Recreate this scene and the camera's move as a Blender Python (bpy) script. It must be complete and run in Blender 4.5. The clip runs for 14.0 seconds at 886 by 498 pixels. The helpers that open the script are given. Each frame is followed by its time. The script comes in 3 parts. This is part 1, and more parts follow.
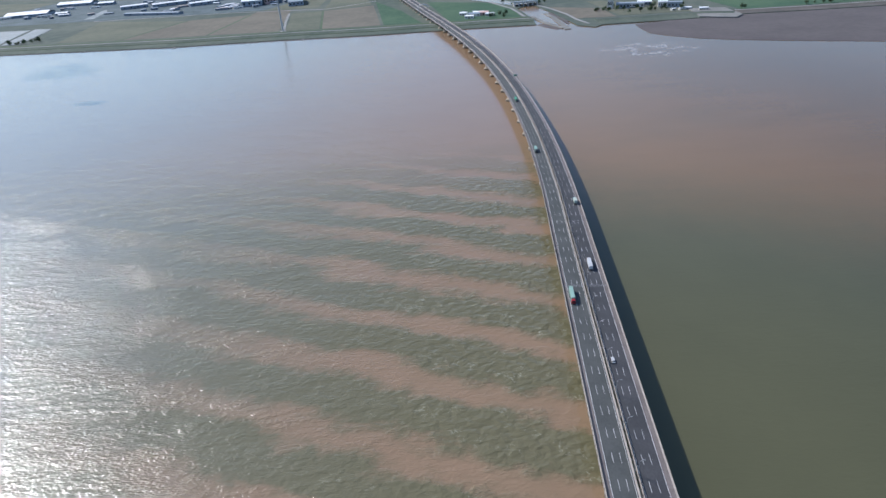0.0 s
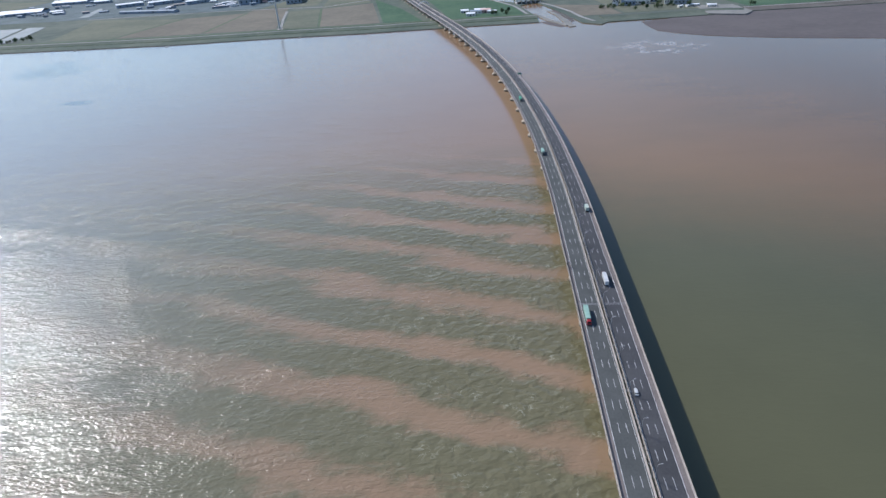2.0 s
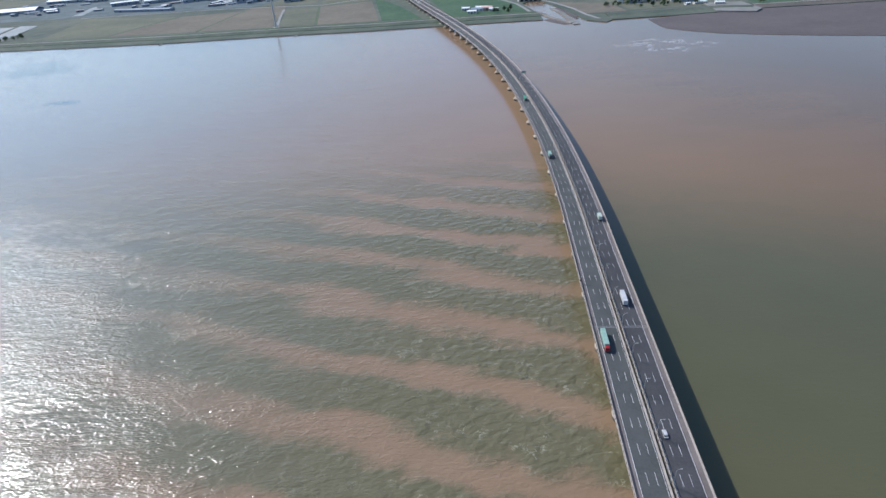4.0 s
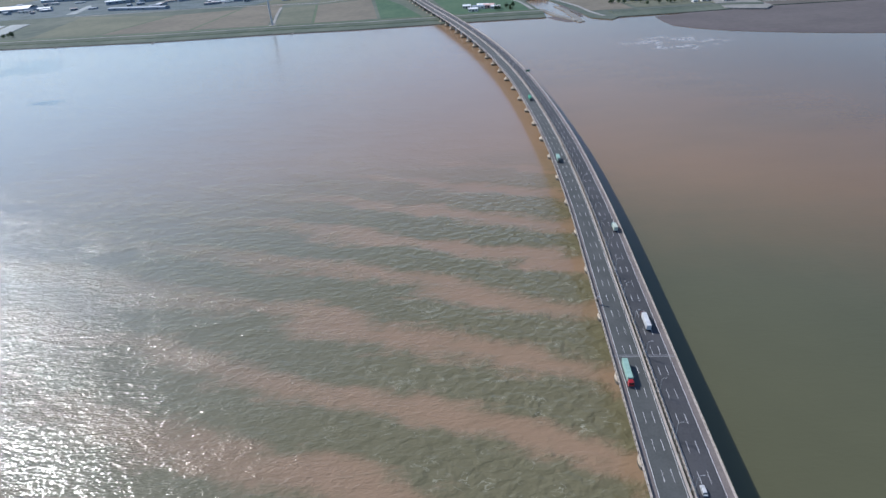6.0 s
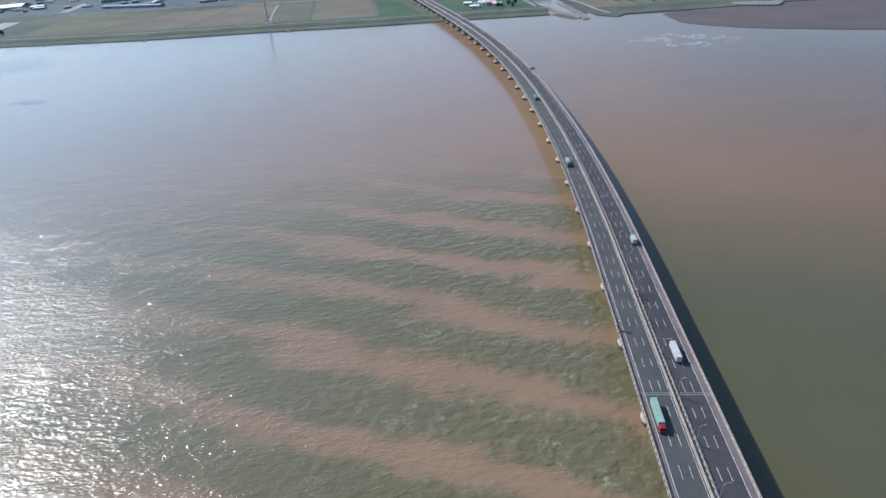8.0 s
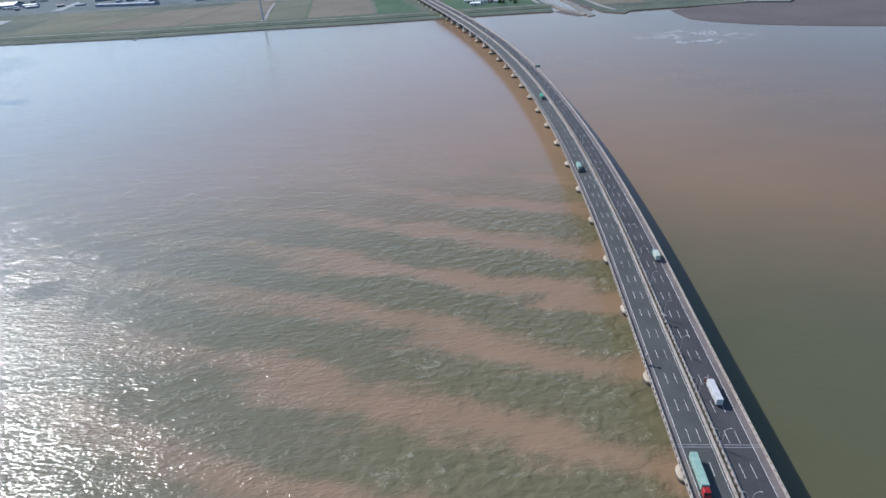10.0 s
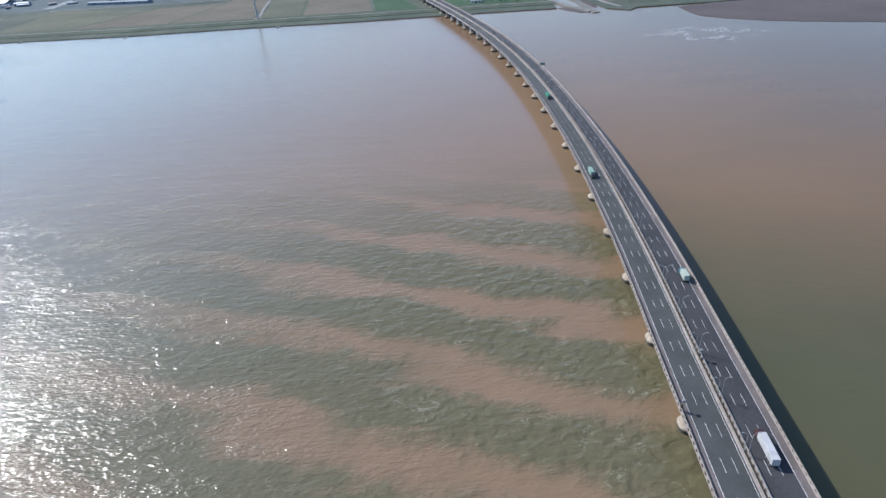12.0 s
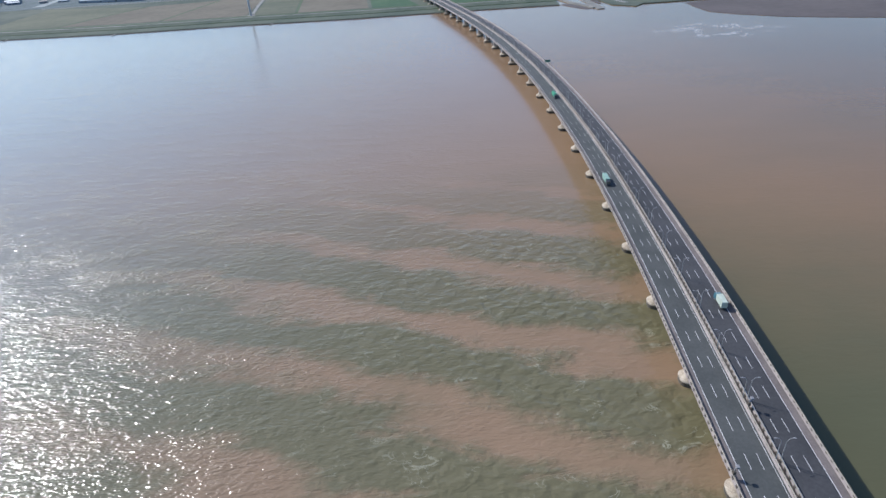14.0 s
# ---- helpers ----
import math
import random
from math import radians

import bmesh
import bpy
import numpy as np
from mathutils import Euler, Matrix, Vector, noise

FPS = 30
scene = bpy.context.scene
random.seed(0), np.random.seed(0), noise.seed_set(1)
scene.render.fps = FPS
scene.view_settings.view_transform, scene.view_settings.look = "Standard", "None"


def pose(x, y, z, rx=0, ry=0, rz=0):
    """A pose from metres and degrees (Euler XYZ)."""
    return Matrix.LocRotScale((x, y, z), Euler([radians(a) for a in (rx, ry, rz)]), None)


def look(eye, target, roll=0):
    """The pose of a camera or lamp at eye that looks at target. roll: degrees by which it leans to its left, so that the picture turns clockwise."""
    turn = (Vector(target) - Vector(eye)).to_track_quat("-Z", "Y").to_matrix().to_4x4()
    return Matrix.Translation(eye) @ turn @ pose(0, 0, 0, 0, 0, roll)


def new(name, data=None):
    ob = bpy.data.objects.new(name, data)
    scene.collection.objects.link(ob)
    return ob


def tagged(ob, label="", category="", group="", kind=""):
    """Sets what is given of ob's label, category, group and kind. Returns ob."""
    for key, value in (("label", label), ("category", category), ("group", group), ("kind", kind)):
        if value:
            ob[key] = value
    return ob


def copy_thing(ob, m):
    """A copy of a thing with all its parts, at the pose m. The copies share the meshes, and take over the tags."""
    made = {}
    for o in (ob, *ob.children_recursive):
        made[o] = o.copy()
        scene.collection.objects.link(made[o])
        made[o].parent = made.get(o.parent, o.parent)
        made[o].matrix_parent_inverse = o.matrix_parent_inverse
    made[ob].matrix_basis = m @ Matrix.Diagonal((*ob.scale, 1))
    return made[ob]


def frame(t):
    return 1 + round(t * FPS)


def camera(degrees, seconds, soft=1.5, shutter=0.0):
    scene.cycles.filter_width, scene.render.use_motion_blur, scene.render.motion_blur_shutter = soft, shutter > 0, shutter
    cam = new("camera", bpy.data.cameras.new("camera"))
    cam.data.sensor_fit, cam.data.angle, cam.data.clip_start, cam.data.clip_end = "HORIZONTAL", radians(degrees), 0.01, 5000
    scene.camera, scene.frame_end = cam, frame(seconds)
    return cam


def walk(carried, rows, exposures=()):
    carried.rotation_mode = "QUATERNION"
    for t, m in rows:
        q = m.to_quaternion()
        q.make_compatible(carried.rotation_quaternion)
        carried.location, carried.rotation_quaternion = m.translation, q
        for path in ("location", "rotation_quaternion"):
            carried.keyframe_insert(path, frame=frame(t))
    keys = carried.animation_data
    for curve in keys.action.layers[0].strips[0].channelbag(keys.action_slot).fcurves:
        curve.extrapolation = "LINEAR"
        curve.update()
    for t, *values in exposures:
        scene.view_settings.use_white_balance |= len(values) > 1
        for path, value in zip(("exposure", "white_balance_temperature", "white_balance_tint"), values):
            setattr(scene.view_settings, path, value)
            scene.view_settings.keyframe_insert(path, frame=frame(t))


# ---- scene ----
# ---- camera and its way ----
cam = camera(75.0, 14.0)
# seconds, x, y, z, yaw, pitch, lean
PATH = [
    (0.0, -0.7, 0.0, 237.34, -0.454, -29.935, 4.078),
    (1.5, -0.24, 27.22, 229.39, -0.385, -29.945, 4.120),
    (3.0, 0.34, 54.54, 221.41, -0.345, -29.94, 4.130),
    (6.5, 1.99, 118.72, 202.67, -0.265, -29.912, 4.140),
    (8.0, 2.68, 146.4, 194.58, -0.224, -29.918, 4.150),
    (11.0, 4.1, 202.1, 178.31, -0.18, -29.905, 4.210),
    (12.5, 4.95, 230.11, 170.13, -0.23, -29.905, 4.250),
    (14.0, 5.8, 258.23, 161.92, -0.277, -29.912, 4.254),
]


def level(x, y, z, yaw, pitch, lean):
    """A camera pose from heading, tilt and lean."""
    return pose(x, y, z, 90 + pitch, 0, yaw) @ pose(0, 0, 0, 0, 0, -lean)


walk(cam, [(t, level(*r)) for t, *r in PATH], exposures=[(0.0, 0.45, 6060, 11), (14.0, 0.45, 6060, 11)])

# ---- daylight ----
SUN_EL, SUN_AZ = 42.0, 57.0          # degrees up, degrees to the left of +y
world = bpy.data.worlds.new("sky")
scene.world = world
world.use_nodes = True
wt = world.node_tree
sky = wt.nodes.new("ShaderNodeTexSky")
sky.sky_type, sky.sun_disc = "NISHITA", False
sky.sun_elevation, sky.sun_rotation = radians(SUN_EL), radians(360 - SUN_AZ)
sky.air_density, sky.dust_density, sky.ozone_density, sky.altitude = 1.0, 0.8, 4.0, 0.0
wt.links.new(sky.outputs[0], wt.nodes["Background"].inputs[0])
wt.nodes["Background"].inputs[1].default_value = 0.134
lamp = bpy.data.lights.new("sun", "SUN")
lamp.energy, lamp.angle, lamp.color = 3.95, radians(0.5), (1.0, 0.95, 0.88)
to_sun = Vector((-math.sin(radians(SUN_AZ)) * math.cos(radians(SUN_EL)), math.cos(radians(SUN_AZ)) * math.cos(radians(SUN_EL)), math.sin(radians(SUN_EL))))
new("sun", lamp).matrix_world = look(to_sun * 900, (0, 0, 0))


# ---- materials ----
class Mat:
    """A node material under construction."""

    def __init__(self, name, rough=0.6, metal=0.0, spec=0.5):
        self.m = bpy.data.materials.new(name)
        self.m.use_nodes = True
        self.t = self.m.node_tree
        self.b = self.t.nodes["Principled BSDF"]
        self.b.inputs["Roughness"].default_value = rough
        self.b.inputs["Metallic"].default_value = metal
        self.b.inputs["Specular IOR Level"].default_value = spec
        self.geo = self.t.nodes.new("ShaderNodeNewGeometry")

    def put(self, sock, v):
        if hasattr(v, "is_linked"):
            self.t.links.new(v, sock)
        else:
            sock.default_value = v

    def math(self, op, a, b=0.0, c=0.0):
        n = self.t.nodes.new("ShaderNodeMath")
        n.operation = op
        for i, v in enumerate((a, b, c)):
            self.put(n.inputs[i], v)
        return n.outputs[0]

    def xyz(self):
        n = self.t.nodes.new("ShaderNodeSeparateXYZ")
        self.t.links.new(self.geo.outputs["Position"], n.inputs[0])
        return n.outputs

    def at(self, sx=1, sy=1, sz=1, rz=0):
        n = self.t.nodes.new("ShaderNodeMapping")
        self.t.links.new(self.geo.outputs["Position"], n.inputs["Vector"])
        n.inputs["Rotation"].default_value = (0, 0, radians(rz))
        n.inputs["Scale"].default_value = (sx, sy, sz)
        return n.outputs[0]

    def noise(self, scale, detail=4, rough=0.55, vec=None, dist=0.0):
        n = self.t.nodes.new("ShaderNodeTexNoise")
        self.t.links.new(vec if vec is not None else self.geo.outputs["Position"], n.inputs["Vector"])
        n.inputs["Scale"].default_value, n.inputs["Detail"].default_value = scale, detail
        n.inputs["Roughness"].default_value, n.inputs["Distortion"].default_value = rough, dist
        return n.outputs[0]

    def ramp(self, fac, lo, hi, a=0.0, b=1.0):
        n = self.t.nodes.new("ShaderNodeMapRange")
        n.interpolation_type = "SMOOTHSTEP"
        for i, v in enumerate((fac, lo, hi, a, b)):
            self.put(n.inputs[i], v)
        return n.outputs[0]

    def mix(self, fac, a, b):
        n = self.t.nodes.new("ShaderNodeMix")
        n.data_type = "RGBA"
        self.put(n.inputs[0], fac)
        for i, v in ((6, a), (7, b)):
            self.put(n.inputs[i], (*v, 1) if isinstance(v, tuple) else v)
        return n.outputs[2]

    def bump(self, height, strength, dist):
        n = self.t.nodes.new("ShaderNodeBump")
        self.put(n.inputs["Strength"], strength)
        n.inputs["Distance"].default_value = dist
        self.t.links.new(height, n.inputs["Height"])
        self.t.links.new(n.outputs[0], self.b.inputs["Normal"])

    def colour(self, c):
        self.put(self.b.inputs["Base Color"], (*c, 1) if isinstance(c, tuple) else c)
        return self.m


def plain(name, a, b, s1=0.3, s2=3.0, rough=0.6, metal=0.0, bump=0.0, spec=0.5, each=0.0):
    """A surface of two tones, mottled at two scales."""
    k = Mat(name, rough, metal, spec)
    n = k.math("ADD", k.math("MULTIPLY", k.noise(s1, 5), 0.6), k.math("MULTIPLY", k.noise(s2, 3), 0.4))
    f = k.ramp(n, 0.35, 0.65)
    if each:
        oi = k.t.nodes.new("ShaderNodeObjectInfo")
        f = k.math("ADD", k.math("MULTIPLY", f, 1 - each), k.math("MULTIPLY", oi.outputs["Random"], each))
    if bump:
        k.bump(k.noise(s2 * 2, 3), 0.4, bump)
    return k.colour(k.mix(f, a, b))


def water_material():
    k = Mat("silty_water", 0.08, 0.0, 0.52)
    k.b.inputs["IOR"].default_value = 1.33
    x, y, _ = k.xyz()
    warp = k.math("SUBTRACT", k.noise(0.012, 4, 0.6, k.at(0.6, 1.6)), 0.5)
    fine = k.math("SUBTRACT", k.noise(0.06, 5, 0.65), 0.5)
    # streaks of silt that the piers trail, one for each span
    run = k.math("SUBTRACT", k.math("ADD", 50.0, k.math("MULTIPLY", k.math("MINIMUM", y, 620.0), 0.1)), x)                              # metres out from the bridge
    lift = k.math("MULTIPLY", k.math("POWER", k.math("MAXIMUM", run, 0.0), 0.97), 0.47)
    v = k.math("SUBTRACT", y, lift)
    v = k.math("ADD", v, k.math("ADD", k.math("MULTIPLY", warp, 42.0), k.math("ADD", k.math("MULTIPLY", fine, 22.0), k.math("MULTIPLY", k.math("SUBTRACT", k.noise(0.03, 6, 0.7, k.at(0.5, 1.4, 1, 20), 0.6), 0.5), 30.0))))
    wave = k.math("COSINE", k.math("MULTIPLY", k.math("SUBTRACT", v, 219.5), 2 * math.pi / 53.3))
    wave = k.ramp(k.math("ADD", wave, k.math("MULTIPLY", k.math("SUBTRACT", k.noise(0.02, 4, 0.6), 0.5), 1.6)), -0.40, 1.18)
    left = k.ramp(run, -22.0, -6.0)
    # the silt-laden body of the river beyond, green water before it
    edge = k.math("ADD", y, k.math("ADD", k.math("MULTIPLY", warp, 90.0), k.math("MULTIPLY", fine, 30.0)))
    far_left = k.ramp(edge, 470.0, 690.0)
    far_right = k.ramp(k.math("ADD", edge, k.math("MULTIPLY", x, 0.52)), 455.0, 745.0)
    fade = k.ramp(run, 330.0, 130.0)                                # streaks blend out
    stripe = k.math("MULTIPLY", wave, k.math("ADD", 0.30, k.math("MULTIPLY", fade, 0.70)))
    silt_l = k.math("MAXIMUM", stripe, far_left)
    green = k.mix(k.noise(0.02, 4), (0.080, 0.084, 0.046), (0.100, 0.102, 0.056))
    brown = k.mix(k.noise(0.015, 5, 0.6), (0.200, 0.130, 0.081), (0.230, 0.156, 0.100))
    # out to the left: less silt, plus sky sheen and haze put into the grey
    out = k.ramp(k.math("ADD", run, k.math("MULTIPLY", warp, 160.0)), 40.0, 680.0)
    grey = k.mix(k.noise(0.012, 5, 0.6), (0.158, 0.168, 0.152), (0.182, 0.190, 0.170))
    silt_l = k.math("ADD", k.math("MULTIPLY", silt_l, 0.76), 0.18)
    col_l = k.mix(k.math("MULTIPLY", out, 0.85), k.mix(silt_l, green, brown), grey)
    # the other side darkens away from the bridge: weaker sky reflection put into colour
    dim_right = k.ramp(k.math("ADD", x, k.math("MULTIPLY", warp, 120.0)), 140.0, 620.0)
    green_r = k.mix(dim_right, k.mix(k.noise(0.02, 4), (0.070, 0.070, 0.038), (0.084, 0.083, 0.045)), (0.034, 0.040, 0.021))
    brown_r = k.mix(dim_right, (0.196, 0.119, 0.058), (0.120, 0.066, 0.020))
    cloud = k.math("MULTIPLY", k.math("SUBTRACT", k.noise(0.008, 5, 0.6, k.at(0.7, 1.5, 1, 15)), 0.5), 0.5)
    col_r = k.mix(k.math("MULTIPLY", far_right, k.math("ADD", 0.88, cloud)), green_r, brown_r)
    col = k.mix(left, col_r, col_l)
    # dark blue patches off the dike: altered sky reflection put into the colour
    for cx, cy, ax, ay in ((-770.0, 1285.0, 78.0, 80.0), (-571.0, 993.0, 26.0, 16.0)):
        sx = k.math("DIVIDE", k.math("SUBTRACT", k.math("SUBTRACT", x, cx), k.math("MULTIPLY", k.math("SUBTRACT", y, cy), -0.30)), ax)
        sy = k.math("DIVIDE", k.math("SUBTRACT", y, cy), ay)
        sky_patch = k.math("ADD", k.math("MULTIPLY", sx, sx), k.math("MULTIPLY", sy, sy))
        sky_patch = k.ramp(k.math("ADD", sky_patch, k.math("MULTIPLY", k.math("SUBTRACT", k.noise(0.012, 5, 0.65), 0.5), 3.4)), 1.6, 0.0)
        col = k.mix(k.math("MULTIPLY", sky_patch, 0.7), col, (0.03, 0.065, 0.075))
    # foam where the current breaks over the shoal
    dx = k.math("DIVIDE", k.math("SUBTRACT", x, 415.0), 105.0)
    dy = k.math("DIVIDE", k.math("SUBTRACT", y, 1095.0), 75.0)
    spot = k.ramp(k.math("ADD", k.math("MULTIPLY", dx, dx), k.math("MULTIPLY", dy, dy)), 1.1, 0.1)
    swirl = k.noise(0.028, 5, 0.7, k.at(1.0, 0.7), 1.4)
    crest = k.ramp(k.math("ABSOLUTE", k.math("SUBTRACT", swirl, 0.5)), 0.055, 0.0)
    col = k.mix(k.math("MULTIPLY", k.math("MULTIPLY", k.math("MULTIPLY", spot, crest), k.ramp(k.noise(0.03, 3, 0.6), 0.42, 0.62)), 0.6), col, (0.44, 0.43, 0.42))
    # chop, heavier and broken in the wakes
    near = k.math("MULTIPLY", k.ramp(run, 260.0, 10.0), k.math("SUBTRACT", 1.0, wave))
    near = k.math("MULTIPLY", near, k.math("MULTIPLY", left, k.ramp(y, 640.0, 500.0)))
    band = k.math("MULTIPLY", k.math("MULTIPLY", wave, left), k.math("SUBTRACT", 1.0, far_left))
    # wind on the near reach, calmer water with fine ripples beyond
    calm = k.math("MAXIMUM", k.ramp(k.math("ADD", y, k.math("MULTIPLY", warp, 120.0)), 430.0, 800.0), k.ramp(run, 20.0, -40.0))
    k.put(k.b.inputs["Roughness"], k.math("ADD", 0.104, k.math("MULTIPLY", calm, 0.055)))
    gust = k.ramp(k.noise(0.05, 4, 0.6, k.at(0.6, 1.5, 1, 15)), 0.36, 0.66, 0.7, 1.35)
    h1 = k.noise(0.24, 2, 0.5, k.at(0.6, 1.4, 1, 12), 0.4)
    h2 = k.noise(0.7, 2, 0.45, k.at(0.65, 1.3, 1, 22), 0.3)
    h3 = k.noise(0.17, 2, 0.4, k.at(0.9, 1.2, 1, -30), 0.3)
    h = k.math("ADD", k.math("MULTIPLY", h1, k.math("ADD", 0.60, k.math("MULTIPLY", band, 0.20))), k.math("MULTIPLY", h2, k.math("ADD", k.ramp(run, 20.0, 200.0, 0.15, 0.36), k.math("MULTIPLY", band, 0.22))))
    h = k.math("MULTIPLY", h, k.math("MULTIPLY", k.math("MULTIPLY", gust, k.ramp(run, 10.0, 230.0, 0.42, 1.0)), k.math("SUBTRACT", 1.0, k.math("MULTIPLY", calm, 0.68))))
    h = k.math("ADD", h, k.math("MULTIPLY", k.math("MULTIPLY", h3, near), 1.6))
    k.bump(h, 1.0, 1.0)
    # pale broken crests in the wakes: foam and sunlit rims, put into the colour
    fold = k.math("ABSOLUTE", k.math("SUBTRACT", k.noise(0.13, 3, 0.55, k.at(0.8, 1.3, 1, -25), 1.0), 0.5))
    patch = k.math("MULTIPLY", k.ramp(k.noise(0.08, 3, 0.65), 0.50, 0.64), near)
    speck = k.math("MULTIPLY", k.ramp(fold, 0.028, 0.0), patch)
    col = k.mix(k.math("MULTIPLY", speck, 0.45), col, (0.36, 0.36, 0.28))
    return k.colour(col)


WATER = water_material()
ASPHALT = plain("asphalt", (0.041, 0.045, 0.044), (0.062, 0.066, 0.064), 0.08, 1.2, 0.85, bump=0.01)
NEW_ASPHALT = plain("newer_asphalt", (0.027, 0.028, 0.031), (0.046, 0.046, 0.050), 0.06, 0.9, 0.8, bump=0.01)
SHOULDER = plain("worn_shoulder", (0.100, 0.085, 0.081), (0.150, 0.128, 0.122), 0.1, 1.5, 0.85)
CONCRETE = plain("parapet_concrete", (0.22, 0.19, 0.178), (0.32, 0.28, 0.262), 0.15, 2.0, 0.8, bump=0.02)
DARK_BROWN = plain("dark_brown", (0.05, 0.043, 0.036), (0.10, 0.085, 0.07), 0.5, 3.0, 0.7)
RAIL = plain("cream_rail_paint", (0.27, 0.24, 0.19), (0.38, 0.34, 0.28), 0.3, 3.0, 0.6)
GIRDER = plain("girder_concrete", (0.30, 0.29, 0.28), (0.42, 0.40, 0.38), 0.1, 1.5, 0.85)
PIER = plain("pier_concrete", (0.26, 0.245, 0.22), (0.40, 0.37, 0.33), 0.3, 2.5, 0.85, bump=0.03)
CAP = plain("cap_concrete", (0.22, 0.18, 0.135), (0.40, 0.35, 0.28), 0.35, 2.5, 0.85, bump=0.04)
TIDE = plain("tide_stained_concrete", (0.045, 0.040, 0.032), (0.10, 0.085, 0.065), 0.6, 3.0, 0.7, bump=0.05)
PAINT = plain("road_marking_paint", (0.46, 0.455, 0.45), (0.68, 0.67, 0.66), 0.25, 4.0, 0.6)
STEEL = plain("galvanised_steel", (0.24, 0.245, 0.25), (0.34, 0.345, 0.35), 0.4, 3.0, 0.5, metal=0.3)
RUBBER = plain("rubber", (0.02, 0.02, 0.02), (0.03, 0.03, 0.03), 2, 9, 0.8)
GLASS = plain("dark_glass", (0.015, 0.018, 0.02), (0.02, 0.024, 0.028), 2, 9, 0.08)
JOINT = plain("joint_steel", (0.16, 0.16, 0.17), (0.24, 0.24, 0.25), 0.5, 4, 0.6)
# LAND, BANK, DRY, GREEN, OLIVE, YARD: distance haze put into the base colour
LAND = plain("scrubland", (0.066, 0.086, 0.072), (0.116, 0.126, 0.104), 0.004, 0.03, 0.95, spec=0.12)
BANK = plain("grassed_bank", (0.068, 0.088, 0.070), (0.112, 0.126, 0.100), 0.012, 0.09, 0.95, spec=0.12)
STONE = plain("bank_revetment", (0.15, 0.15, 0.14), (0.22, 0.215, 0.20), 0.02, 0.15, 0.9, spec=0.12)
ROAD = plain("pale_road", (0.19, 0.19, 0.185), (0.27, 0.265, 0.25), 0.02, 0.2, 0.9, spec=0.12)
GRAVEL = plain("bank_gravel", (0.085, 0.078, 0.070), (0.125, 0.114, 0.102), 0.02, 0.15, 0.9, spec=0.12)
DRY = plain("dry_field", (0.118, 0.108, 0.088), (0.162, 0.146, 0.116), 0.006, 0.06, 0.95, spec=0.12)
GREEN = plain("green_crop", (0.045, 0.088, 0.055), (0.072, 0.116, 0.070), 0.008, 0.07, 0.95, spec=0.12)
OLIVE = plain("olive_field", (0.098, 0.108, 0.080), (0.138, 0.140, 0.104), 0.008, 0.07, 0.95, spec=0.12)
MUD = plain("wet_mud", (0.066, 0.054, 0.050), (0.090, 0.074, 0.069), 0.01, 0.08, 0.8)
PALE = plain("pale_cover", (0.17, 0.19, 0.185), (0.26, 0.28, 0.275), 0.01, 0.1, 0.6, spec=0.12)
YARD = plain("yard_paving", (0.060, 0.082, 0.084), (0.112, 0.138, 0.146), 0.012, 0.1, 0.85, spec=0.12)
WHITE = plain("white_sheet_roof", (0.66, 0.67, 0.68), (0.80, 0.80, 0.80), 0.02, 0.3, 0.5)
# hall walls lightened, with distance haze put into the tone
GREYW = plain("grey_sheet_wall", (0.17, 0.21, 0.25), (0.24, 0.28, 0.33), 0.02, 0.4, 0.7)
CREAM = plain("cream_wall", (0.55, 0.52, 0.48), (0.68, 0.65, 0.60), 0.05, 0.5, 0.8)
ROSE = plain("rose_wall", (0.50, 0.33, 0.30), (0.62, 0.42, 0.37), 0.05, 0.5, 0.8)
BARK = plain("bark", (0.08, 0.06, 0.045), (0.13, 0.10, 0.07), 1, 6, 0.95)
LEAF = plain("leaves", (0.035, 0.060, 0.025), (0.060, 0.095, 0.040), 0.1, 1.0, 0.9)
TWHITE = plain("white_truck_paint", (0.38, 0.385, 0.39), (0.48, 0.48, 0.48), 0.5, 3, 0.45)
TGREEN = plain("green_truck_sheet", (0.03, 0.21, 0.12), (0.05, 0.28, 0.17), 0.5, 3, 0.6)
TPALE = plain("pale_green_sheet", (0.17, 0.28, 0.235), (0.24, 0.36, 0.31), 0.5, 3, 0.6)
TMINT = plain("faded_mint_sheet", (0.31, 0.36, 0.30), (0.40, 0.45, 0.39), 0.5, 3, 0.6)
TRED = plain("red_cab_paint", (0.22, 0.012, 0.015), (0.30, 0.016, 0.02), 0.5, 3, 0.35)
TMAROON = plain("maroon_cab_paint", (0.035, 0.012, 0.013), (0.055, 0.016, 0.018), 0.5, 3, 0.4)
TDARK = plain("dark_cab_paint", (0.03, 0.035, 0.04), (0.05, 0.055, 0.06), 0.5, 3, 0.4)
TBLUE = plain("blue_cab_paint", (0.03, 0.10, 0.13), (0.05, 0.14, 0.17), 0.5, 3, 0.4)
SIGN = plain("green_sign_sheet", (0.02, 0.13, 0.09), (0.03, 0.17, 0.12), 0.3, 2, 0.5)


# ---- building blocks ----
def part(name, bm, material, parent=None, label=""):
    """Links a bmesh as one mesh object under a thing or a part."""
    me = bpy.data.meshes.new(name)
    bm.normal_update()
    bm.to_mesh(me)
    bm.free()
    for m in material if isinstance(material, (list, tuple)) else [material]:
        me.materials.append(m)
    ob = new(name, me)
    ob.parent = parent
    if label:
        tagged(ob, label)
    return ob


def thing(name, label, category, group="", kind="", m=None):
    ob = tagged(new(name), label, category, group, kind)
    ob.empty_display_size = 0.2
    if m is not None:
        ob.matrix_basis = m
    return ob


